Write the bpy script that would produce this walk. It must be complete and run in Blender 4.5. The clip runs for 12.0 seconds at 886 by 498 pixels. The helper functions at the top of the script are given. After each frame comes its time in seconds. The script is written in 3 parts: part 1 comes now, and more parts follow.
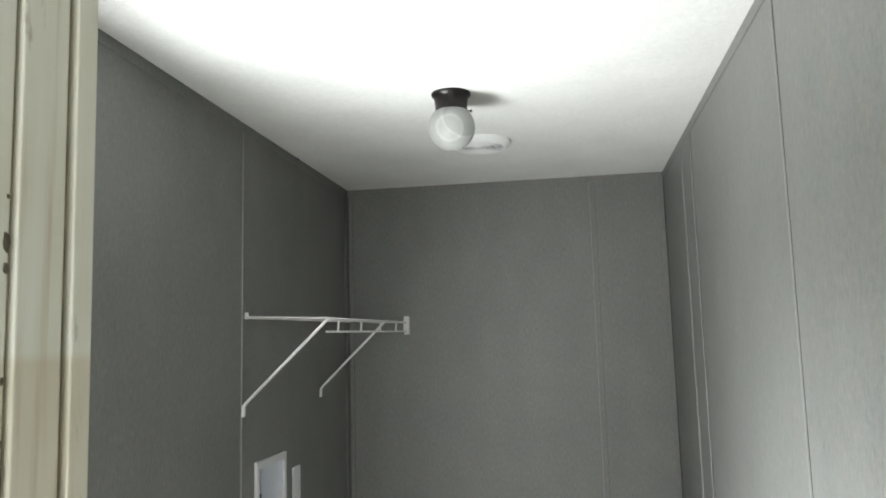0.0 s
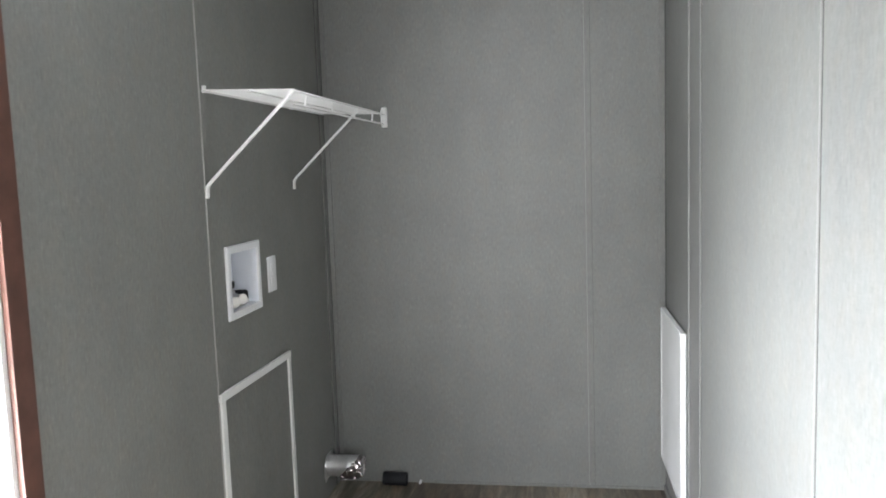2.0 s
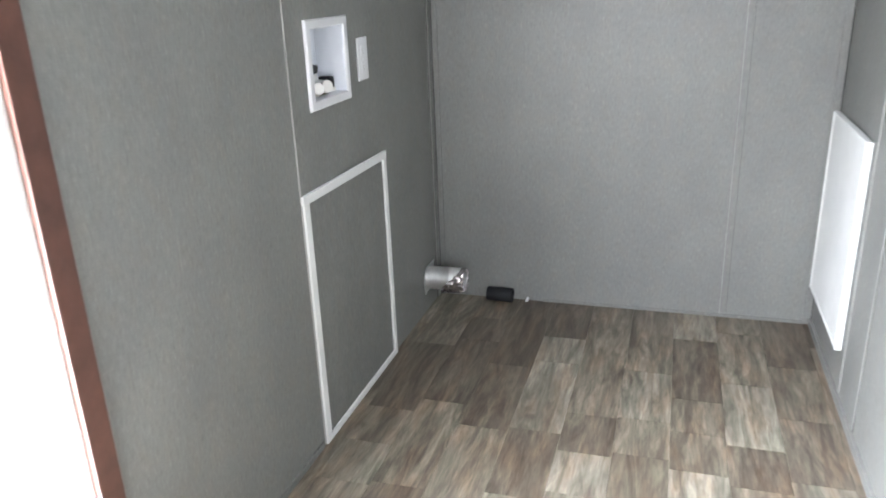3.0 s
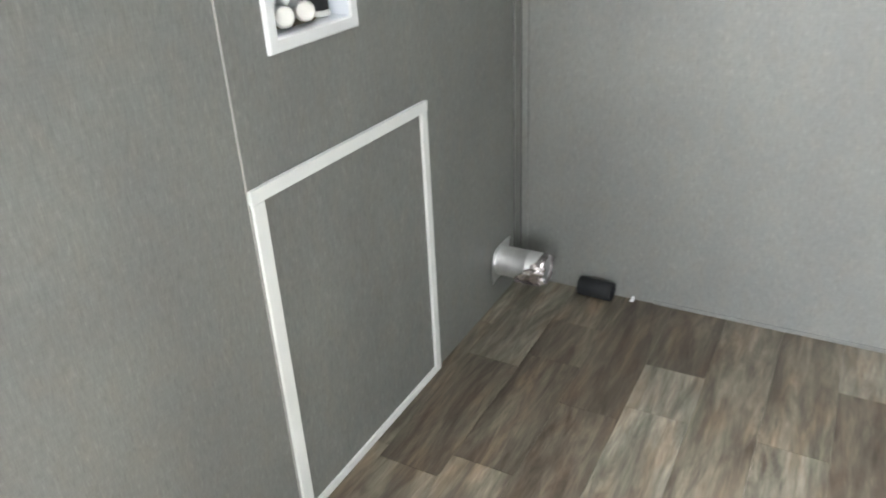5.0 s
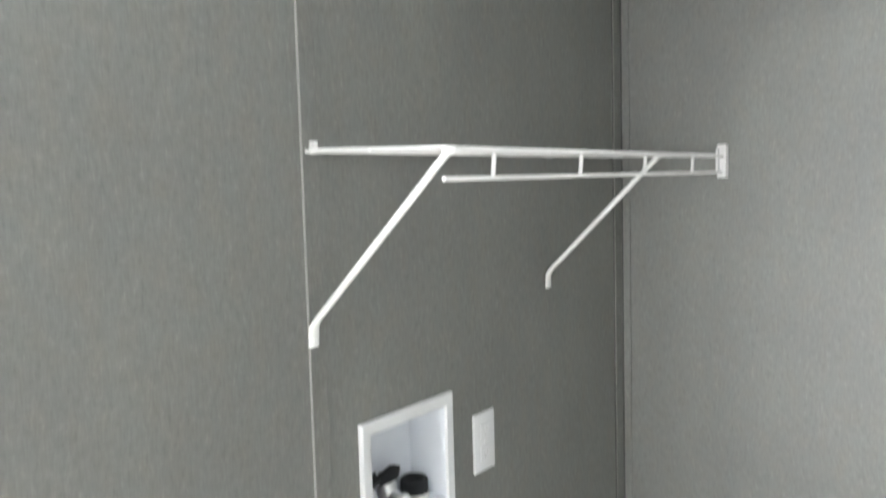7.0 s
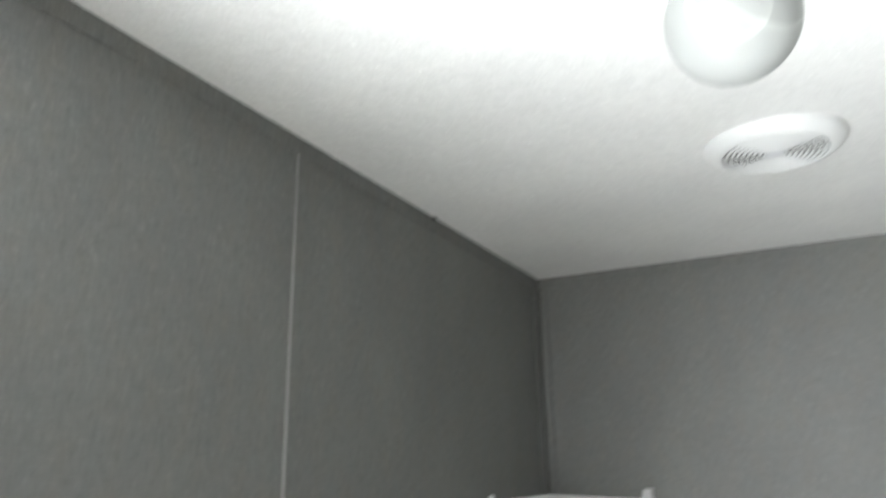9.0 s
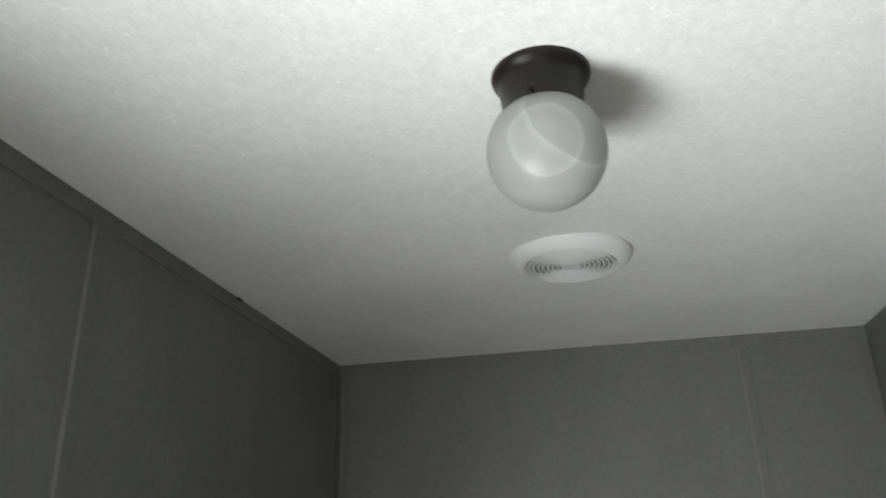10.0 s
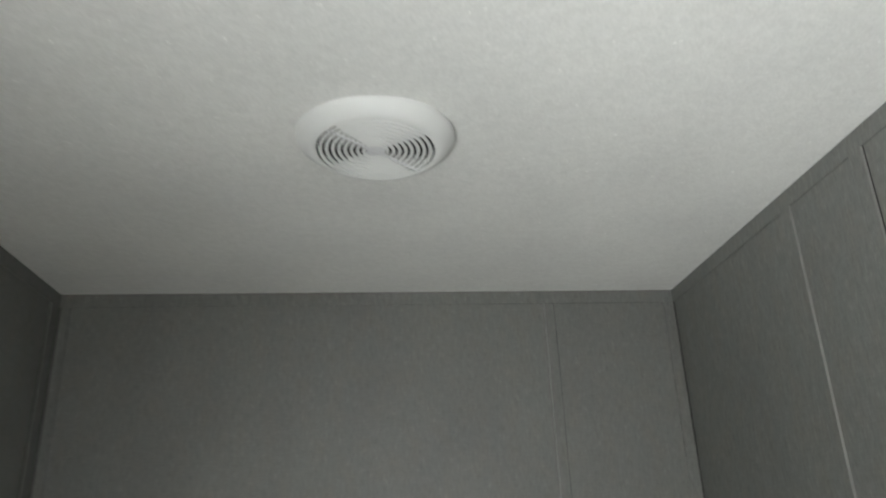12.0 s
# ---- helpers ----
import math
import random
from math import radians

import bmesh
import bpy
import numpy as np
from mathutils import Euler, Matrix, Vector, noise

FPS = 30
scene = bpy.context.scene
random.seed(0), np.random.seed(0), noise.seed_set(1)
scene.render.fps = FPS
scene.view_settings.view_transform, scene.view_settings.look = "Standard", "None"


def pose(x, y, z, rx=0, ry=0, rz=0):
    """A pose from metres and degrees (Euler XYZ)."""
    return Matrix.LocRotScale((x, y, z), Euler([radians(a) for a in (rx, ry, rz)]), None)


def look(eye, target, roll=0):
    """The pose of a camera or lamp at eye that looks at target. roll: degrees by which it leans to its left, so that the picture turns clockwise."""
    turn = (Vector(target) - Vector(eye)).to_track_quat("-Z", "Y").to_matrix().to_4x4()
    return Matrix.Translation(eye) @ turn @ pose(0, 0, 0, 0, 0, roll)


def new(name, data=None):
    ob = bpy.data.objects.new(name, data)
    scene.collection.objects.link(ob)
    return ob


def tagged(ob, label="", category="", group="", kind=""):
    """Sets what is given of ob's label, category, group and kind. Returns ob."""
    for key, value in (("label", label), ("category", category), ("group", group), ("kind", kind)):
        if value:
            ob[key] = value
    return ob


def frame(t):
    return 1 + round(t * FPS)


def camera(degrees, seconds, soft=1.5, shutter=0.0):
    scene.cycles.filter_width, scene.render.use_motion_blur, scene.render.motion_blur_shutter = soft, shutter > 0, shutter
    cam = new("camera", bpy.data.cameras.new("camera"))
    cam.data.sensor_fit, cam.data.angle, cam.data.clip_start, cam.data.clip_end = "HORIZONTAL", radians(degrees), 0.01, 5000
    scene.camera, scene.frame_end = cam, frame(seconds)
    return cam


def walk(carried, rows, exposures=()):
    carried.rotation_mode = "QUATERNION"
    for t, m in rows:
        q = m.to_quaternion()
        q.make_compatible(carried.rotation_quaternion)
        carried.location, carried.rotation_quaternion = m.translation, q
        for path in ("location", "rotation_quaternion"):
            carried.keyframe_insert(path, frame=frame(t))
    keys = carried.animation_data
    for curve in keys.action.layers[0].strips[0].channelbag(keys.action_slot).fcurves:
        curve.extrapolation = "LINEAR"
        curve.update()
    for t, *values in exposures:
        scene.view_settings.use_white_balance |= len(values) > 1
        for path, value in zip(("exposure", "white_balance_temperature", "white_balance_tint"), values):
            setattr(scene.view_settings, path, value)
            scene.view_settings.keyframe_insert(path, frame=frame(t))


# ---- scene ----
cam = camera(61.0, 12.0, soft=1.8, shutter=0.5)
PATH = [
    (0, (1.09, -3.606, 1.652), (0.761, -1.648, 1.896), -1.5),
    (0.5, (1.089, -3.589, 1.601), (0.772, -1.63, 1.848), -1.7),
    (1, (1.113, -3.59, 1.506), (0.805, -1.62, 1.672), -1.3),
    (1.3, (1.137, -3.562, 1.464), (0.83, -1.585, 1.475), -1.2),
    (1.5, (1.138, -3.53, 1.461), (0.844, -1.555, 1.343), -1.5),
    (2, (1.076, -3.416, 1.479), (0.772, -1.45, 1.275), -1.9),
    (2.3, (1.084, -3.33, 1.438), (0.657, -1.394, 1.163), -2.6),
    (2.5, (1.071, -3.259, 1.412), (0.553, -1.369, 1.007), -2.7),
    (2.7, (1.032, -3.172, 1.376), (0.484, -1.344, 0.775), -2.5),
    (4.3, (0.872, -2.366, 1.316), (0.237, -0.641, 0.525), -2.9),
    (4.5, (0.881, -2.31, 1.304), (0.192, -0.634, 0.456), -3.0),
    (4.7, (0.89, -2.246, 1.296), (0.135, -0.599, 0.436), -3.0),
    (5, (0.909, -2.13, 1.299), (0.028, -0.583, 0.384), -2.9),
    (5.5, (0.947, -2.066, 1.348), (-0.051, -0.622, 0.388), -2.7),
    (5.7, (0.951, -2.08, 1.408), (-0.079, -0.651, 0.469), -2.5),
    (6, (0.946, -2.074, 1.513), (-0.14, -0.638, 0.64), -2.5),
    (6.3, (0.956, -2.072, 1.613), (-0.204, -0.597, 0.939), -1.9),
    (6.5, (0.959, -2.064, 1.653), (-0.246, -0.552, 1.143), -2.0),
    (6.9, (0.954, -2.067, 1.682), (-0.275, -0.506, 1.449), -1.6),
    (7, (0.953, -2.068, 1.679), (-0.278, -0.499, 1.522), -1.6),
    (7.2, (0.96, -2.07, 1.684), (-0.275, -0.5, 1.6), -1.6),
    (8.8, (0.83, -2.179, 1.801), (-0.189, -0.526, 2.28), -1.0),
    (9, (0.812, -2.225, 1.826), (-0.069, -0.523, 2.399), -0.8),
    (9.2, (0.808, -2.235, 1.842), (0.061, -0.497, 2.483), -0.7),
    (9.5, (0.801, -2.247, 1.858), (0.221, -0.474, 2.579), -1.2),
    (9.7, (0.8, -2.246, 1.858), (0.292, -0.465, 2.61), -1.2),
    (10, (0.798, -2.235, 1.856), (0.431, -0.419, 2.609), -1.6),
    (10.5, (0.794, -2.194, 1.852), (0.577, -0.353, 2.602), -1.5),
    (11, (0.774, -2.147, 1.847), (0.686, -0.291, 2.586), -1.4),
    (11.5, (0.742, -2.034, 1.82), (0.791, -0.175, 2.555), -1.9),
    (11.7, (0.746, -1.942, 1.822), (0.851, -0.083, 2.554), -2.1),
    (12, (0.767, -1.822, 1.814), (0.947, 0.029, 2.55), -2.2),
]
walk(cam, [(t, look(eye, target, roll)) for t, eye, target, roll in PATH],
     exposures=[(0.0, 0.17, 6620, 10), (1.0, 0.52, 6470, 13), (1.5, 0.82, 6420, 15), (2.0, 0.84, 6420, 15), (2.5, 1.28, 6280, 15), (2.8, 1.44, 6230, 16),
                (4.4, 1.66, 6430, 12), (5.5, 1.8, 6480, 12), (6.2, 1.76, 6450, 12), (7.1, 1.54, 6500, 12), (8.8, 1.08, 6430, 12),
                (9.5, -0.02, 6500, 12), (10.5, -0.38, 6600, 11), (11.3, -0.33, 6640, 10), (12.0, 0.0, 6650, 10)])

# ---- size of the room ----
W, H, Y0 = 1.545, 2.42, -3.152      # width, height, inner face of the front wall
T = 0.11                           # wall thickness
DOOR_A, DOOR_B, DOOR_H = -2.975, -2.108, 1.972   # outside door in the left wall
JX = 0.776                         # jamb of the inner doorway

# ---- daylight ----
world = bpy.data.worlds.new("sky")
scene.world = world
world.use_nodes = True
wt = world.node_tree
sky = wt.nodes.new("ShaderNodeTexSky")
sky.sky_type, sky.sun_disc = "NISHITA", False
sky.sun_elevation, sky.sun_rotation = radians(49), radians(0)
wt.links.new(sky.outputs[0], wt.nodes["Background"].inputs[0])
wt.nodes["Background"].inputs[1].default_value = 0.15
sun = new("sun", bpy.data.lights.new("sun", "SUN"))
sun.data.energy, sun.data.angle, sun.data.color = 5.0, radians(0.6), (1, 0.95, 0.88)
sun.matrix_world = look((0, 6, 7), (0, 0, 0))


def daylight(name, m, w, h, watts, colour=(0.95, 0.98, 1.0)):
    """An area lamp for daylight at an opening of the outer walls."""
    lamp = new(name, bpy.data.lights.new(name, "AREA"))
    lamp.data.shape, lamp.data.size, lamp.data.size_y = "RECTANGLE", w, h
    lamp.data.energy, lamp.data.color = watts, colour
    lamp.matrix_world = m
    return lamp


DY = (DOOR_A + DOOR_B) / 2
# sky seen from the room through the door, and light thrown up by the sunlit ground
daylight("door_sky", look((-0.32, DY, 1.2), (0.65, DY + 0.28, 0.24)), 0.85, 1.6, 82, (0.93, 0.98, 1.0)).data.spread = radians(104)
daylight("door_ground_glow", look((-0.75, -3.0, 0.5), (0.52, -1.68, 2.6)), 1.2, 1.0, 25, (0.94, 0.99, 0.98)).data.spread = radians(84)
# extra fill lamp at the door, added to brighten the ceiling
daylight("door_step_glow", look((-0.3, DY, 0.5), (0.35, DY + 0.9, 1.9)), 0.85, 1.0, 30, (0.94, 0.99, 0.98)).data.spread = radians(115)
daylight("window_daylight", look((1.5, -6.52, 1.5), (1.5, -4, 1.5)), 1.5, 1.2, 62, (0.96, 0.99, 1.0))


# ---- materials ----
def material(name, rough=0.6, metal=0.0):
    m = bpy.data.materials.new(name)
    m.use_nodes = True
    b = m.node_tree.nodes["Principled BSDF"]
    b.inputs["Roughness"].default_value, b.inputs["Metallic"].default_value = rough, metal
    return m, m.node_tree, b


def node(nt, kind, **values):
    n = nt.nodes.new(kind)
    for k, v in values.items():
        n.inputs[k].default_value = v
    return n


def coords(nt, scale):
    g = nt.nodes.new("ShaderNodeNewGeometry")
    mp = nt.nodes.new("ShaderNodeMapping")
    mp.inputs["Scale"].default_value = scale
    nt.links.new(g.outputs["Position"], mp.inputs["Vector"])
    return mp.outputs[0]


def noise_at(nt, scale, size, detail=4.0, rough=0.55):
    n = node(nt, "ShaderNodeTexNoise", Scale=size, Detail=detail, Roughness=rough)
    nt.links.new(coords(nt, scale), n.inputs["Vector"])
    return n.outputs["Fac"]


def ramp(nt, fac, *stops):
    r = nt.nodes.new("ShaderNodeValToRGB")
    e = r.color_ramp.elements
    while len(e) < len(stops):
        e.new(0.5)
    for el, (p, c) in zip(e, stops):
        el.position, el.color = p, (*c, 1)
    nt.links.new(fac, r.inputs[0])
    return r.outputs[0]


def blend(nt, a, b, fac=1.0, kind="MULTIPLY"):
    n = nt.nodes.new("ShaderNodeMix")
    n.data_type, n.blend_type = "RGBA", kind
    if isinstance(fac, float):
        n.inputs[0].default_value = fac
    else:
        nt.links.new(fac, n.inputs[0])
    nt.links.new(a, n.inputs[6])
    nt.links.new(b, n.inputs[7])
    return n.outputs[2]


def bump(nt, b, fac, strength, depth):
    n = node(nt, "ShaderNodeBump", Strength=strength, Distance=depth)
    nt.links.new(fac, n.inputs["Height"])
    if b.inputs["Normal"].links:
        nt.links.new(b.inputs["Normal"].links[0].from_socket, n.inputs["Normal"])
    nt.links.new(n.outputs[0], b.inputs["Normal"])


def wall_vinyl(name, lo, hi):
    m, nt, b = material(name, 0.5)
    fine = noise_at(nt, (1, 1, 0.12), 420, 3)
    thread = noise_at(nt, (1, 1, 0.28), 170, 3)
    blot = noise_at(nt, (1, 1, 0.6), 6.0, 5)
    c = ramp(nt, fine, (0.3, lo), (0.7, hi))
    c = blend(nt, c, ramp(nt, thread, (0.32, (0.93, 0.93, 0.935)), (0.68, (1.055, 1.055, 1.05))))
    c = blend(nt, c, ramp(nt, blot, (0.3, (0.92, 0.92, 0.93)), (0.7, (1.06, 1.06, 1.05))))
    tint = noise_at(nt, (1, 1, 0.55), 26, 3, 0.5)
    c = blend(nt, c, ramp(nt, tint, (0.3, (1.025, 0.995, 0.965)), (0.5, (1, 1, 1)), (0.7, (0.975, 1.0, 1.012))))
    fleck = noise_at(nt, (1, 1, 0.42), 105, 3)
    c = blend(nt, c, ramp(nt, fleck, (0.3, (0.88, 0.88, 0.88)), (0.45, (1, 1, 1)), (0.56, (1, 1, 1)), (0.74, (1.18, 1.18, 1.165))))
    weft = noise_at(nt, (0.16, 0.16, 1), 260, 2)
    c = blend(nt, c, ramp(nt, weft, (0.3, (0.95, 0.95, 0.95)), (0.7, (1.04, 1.04, 1.04))))
    nt.links.new(c, b.inputs["Base Color"])
    bump(nt, b, fine, 0.12, 0.0004)
    bump(nt, b, noise_at(nt, (1, 1, 0.5), 62, 3), 0.16, 0.0016)
    return m


def plain(name, colour, rough=0.5, metal=0.0, vary=0.06, size=8.0, bumpy=0.0, bump_size=150):
    m, nt, b = material(name, rough, metal)
    n = noise_at(nt, (1, 1, 1), size, 5)
    lo = tuple(c * (1 - vary) for c in colour)
    hi = tuple(min(1, c * (1 + vary)) for c in colour)
    nt.links.new(ramp(nt, n, (0.3, lo), (0.7, hi)), b.inputs["Base Color"])
    if bumpy:
        bump(nt, b, noise_at(nt, (1, 1, 1), bump_size, 3), bumpy, 0.001)
    return m


GREY = wall_vinyl("grey_linen_vinyl", (0.163, 0.165, 0.158), (0.187, 0.189, 0.182))
TRIM_GREY = wall_vinyl("grey_trim_vinyl", (0.157, 0.159, 0.152), (0.19, 0.192, 0.185))
# paler than the strips: light on their edges, put into the colour
TRIM_EDGE = plain("grey_trim_edge", (0.22, 0.22, 0.212), 0.4)
WHITE = plain("white_plastic", (0.66, 0.67, 0.69), 0.32, vary=0.03)
MATTE_WHITE = plain("matte_white_plastic", (0.74, 0.75, 0.75), 0.55, vary=0.03)
BLUE_WHITE = plain("cool_white_plastic", (0.69, 0.72, 0.78), 0.4, vary=0.03)
WHITE_PAINT = plain("white_painted_board", (0.71, 0.72, 0.715), 0.45, vary=0.04, bumpy=0.1)
WHITE_WIRE = plain("white_coated_wire", (0.8, 0.8, 0.8), 0.3, vary=0.02)
SLOT = plain("grey_slot", (0.42, 0.42, 0.42), 0.6)
BLACK = plain("black_plastic", (0.012, 0.013, 0.015), 0.65, vary=0.3, bumpy=0.1)
BLACK.node_tree.nodes["Principled BSDF"].inputs["Specular IOR Level"].default_value = 0.3
STEEL = plain("galvanised_steel", (0.74, 0.74, 0.745), 0.32, 0.85, 0.12, 30, 0.05)
FOIL = plain("crumpled_foil_tape", (0.74, 0.69, 0.7), 0.16, 1.0, 0.1, 40, 0.35, 60)
BRONZE = plain("dark_bronze", (0.011, 0.0095, 0.009), 0.34, 0.0, 0.3, 30)
BRONZE.node_tree.nodes["Principled BSDF"].inputs["Specular IOR Level"].default_value = 0.25
CAP_WHITE = plain("aged_white_plastic", (0.62, 0.61, 0.585), 0.5, vary=0.06, size=40)
SEDIMENT = plain("brown_sediment", (0.3, 0.25, 0.2), 0.85, vary=0.35, size=60)
WASHER = plain("brown_rubber", (0.13, 0.085, 0.06), 0.8, vary=0.2)
# white plastic in shade, with the shade put into the colour
BAFFLE_SHADE = plain("shaded_plastic", (0.15, 0.15, 0.145), 0.5)
# the same edge light, coloured in more strongly
LIT_EDGE = plain("lit_trim_edge", (0.29, 0.29, 0.28), 0.4)
JOINT_LINE = plain("dark_panel_joint", (0.045, 0.045, 0.043), 0.8)
# near-black that stands in for the shade in and behind the fan
FAN_SHADE = plain("fan_shade", (0.012, 0.012, 0.012), 0.9)
BROWN = plain("reddish_brown_stained_wood", (0.085, 0.037, 0.026), 0.45, 0, 0.25, 22)
NEAR_WALL = plain("warm_white_wall", (0.62, 0.61, 0.57), 0.6, 0, 0.05, 5, 0.1)


def ceiling_material():
    m, nt, b = material("white_stippled_ceiling", 0.55)
    n = noise_at(nt, (1, 1, 1), 4, 4)
    c = ramp(nt, n, (0.3, (0.77, 0.775, 0.77)), (0.7, (0.84, 0.845, 0.835)))
    c = blend(nt, c, ramp(nt, noise_at(nt, (1, 1, 1), 210, 3), (0.35, (0.93, 0.93, 0.93)), (0.65, (1.03, 1.03, 1.03))))
    c = blend(nt, c, ramp(nt, noise_at(nt, (1, 1, 1), 55, 2), (0.35, (0.965, 0.965, 0.965)), (0.65, (1.02, 1.02, 1.02))))
    # sparse bright specks: sparkle of the stipple, put into the colour
    c = blend(nt, c, ramp(nt, noise_at(nt, (1, 1, 1), 105, 1), (0.755, (1, 1, 1)), (0.79, (1.22, 1.22, 1.22))))
    nt.links.new(c, b.inputs["Base Color"])
    bump(nt, b, noise_at(nt, (1, 1, 1), 90, 4, 0.6), 0.16, 0.0025)
    bump(nt, b, noise_at(nt, (1, 1, 1), 330, 2), 0.2, 0.0012)
    return m


CEIL = ceiling_material()


def plank_material(name, lo, hi):
    m, nt, b = material(name, 0.4)
    info = nt.nodes.new("ShaderNodeObjectInfo")
    isl = nt.nodes.new("ShaderNodeNewGeometry")
    add = nt.nodes.new("ShaderNodeMath")
    add.operation = "ADD"
    nt.links.new(info.outputs["Random"], add.inputs[0])
    nt.links.new(isl.outputs["Random Per Island"], add.inputs[1])
    fr = nt.nodes.new("ShaderNodeMath")
    fr.operation = "FRACT"
    nt.links.new(add.outputs[0], fr.inputs[0])
    tone = ramp(nt, fr.outputs[0], (0.0, lo), (1.0, hi))
    off = nt.nodes.new("ShaderNodeVectorMath")
    off.operation = "MULTIPLY_ADD"
    comb = nt.nodes.new("ShaderNodeCombineXYZ")
    for i in range(3):
        nt.links.new(fr.outputs[0], comb.inputs[i])
    off.inputs[1].default_value = (37, 61, 11)
    nt.links.new(comb.outputs[0], off.inputs[0])
    nt.links.new(coords(nt, (1, 0.15, 1)), off.inputs[2])
    grain = node(nt, "ShaderNodeTexNoise", Scale=34.0, Detail=5.0, Roughness=0.6, Distortion=1.2)
    nt.links.new(off.outputs[0], grain.inputs["Vector"])
    broad = node(nt, "ShaderNodeTexNoise", Scale=13.0, Detail=4.0, Roughness=0.6, Distortion=1.6)
    nt.links.new(off.outputs[0], broad.inputs["Vector"])
    c = blend(nt, tone, ramp(nt, grain.outputs["Fac"], (0.3, (0.66, 0.62, 0.59)), (0.48, (0.97, 0.965, 0.96)), (0.7, (1.4, 1.38, 1.35))))
    c = blend(nt, c, ramp(nt, broad.outputs["Fac"], (0.3, (0.5, 0.46, 0.43)), (0.48, (0.97, 0.96, 0.95)), (0.7, (1.6, 1.61, 1.6))))
    pore = noise_at(nt, (1, 0.12, 1), 150, 3)
    c = blend(nt, c, ramp(nt, pore, (0.32, (0.84, 0.83, 0.82)), (0.5, (1, 1, 1)), (0.68, (1.14, 1.14, 1.13))))
    hue = noise_at(nt, (1, 0.3, 1), 16, 3)
    c = blend(nt, c, ramp(nt, hue, (0.35, (1.08, 0.98, 0.9)), (0.5, (1, 1, 1)), (0.65, (0.95, 1.01, 1.0))))
    nt.links.new(c, b.inputs["Base Color"])
    bump(nt, b, grain.outputs["Fac"], 0.15, 0.0006)
    return m


PLANKS = [plank_material("dark_brown_wood_vinyl", (0.082, 0.067, 0.052), (0.1, 0.083, 0.065)),
          plank_material("grey_brown_wood_vinyl", (0.11, 0.094, 0.073), (0.132, 0.114, 0.09)),
          plank_material("light_grey_wood_vinyl", (0.145, 0.13, 0.104), (0.172, 0.156, 0.128))]
JOINT = plain("dark_plank_joint", (0.07, 0.057, 0.045), 0.7)


def distressed_material():
    m, nt, b = material("distressed_cream_paint", 0.5)
    streak = noise_at(nt, (1, 1, 0.05), 70, 5)
    worn = noise_at(nt, (1, 1, 0.22), 22, 6, 0.7)
    tone = noise_at(nt, (1, 1, 0.4), 6, 4)
    paint = ramp(nt, streak, (0.3, (0.58, 0.54, 0.44)), (0.42, (0.7, 0.7, 0.62)), (0.8, (0.76, 0.77, 0.7)))
    paint = blend(nt, paint, ramp(nt, tone, (0.35, (0.84, 0.81, 0.74)), (0.62, (1.02, 1.04, 1.03))))
    # a later coat ends in a brush line at chest height
    sep = nt.nodes.new("ShaderNodeSeparateXYZ")
    nt.links.new(coords(nt, (1, 1, 1)), sep.inputs[0])
    step = nt.nodes.new("ShaderNodeMapRange")
    nt.links.new(sep.outputs[2], step.inputs[0])
    step.inputs[1].default_value, step.inputs[2].default_value = 1.645, 1.652
    coat = ramp(nt, step.outputs[0], (0.0, (0.88, 0.83, 0.76)), (1.0, (1, 1, 1)))
    paint = blend(nt, paint, coat)
    wood = ramp(nt, streak, (0.3, (0.16, 0.12, 0.07)), (0.7, (0.3, 0.25, 0.16)))
    c = blend(nt, paint, wood, ramp(nt, worn, (0.59, (0, 0, 0)), (0.66, (0.9, 0.9, 0.9))), "MIX")
    nt.links.new(c, b.inputs["Base Color"])
    bump(nt, b, streak, 0.2, 0.001)
    bump(nt, b, worn, 0.3, 0.001)
    return m


CREAM = distressed_material()
CHIP = plain("bare_dark_wood", (0.09, 0.075, 0.045), 0.8, 0, 0.3, 60)
CREAM_WORN = plain("worn_brown_groove", (0.25, 0.2, 0.125), 0.6, 0, 0.4, 40)


GLOBE_AT, GLOBE_R = (0.768, -1.477, 2.2755), 0.0683


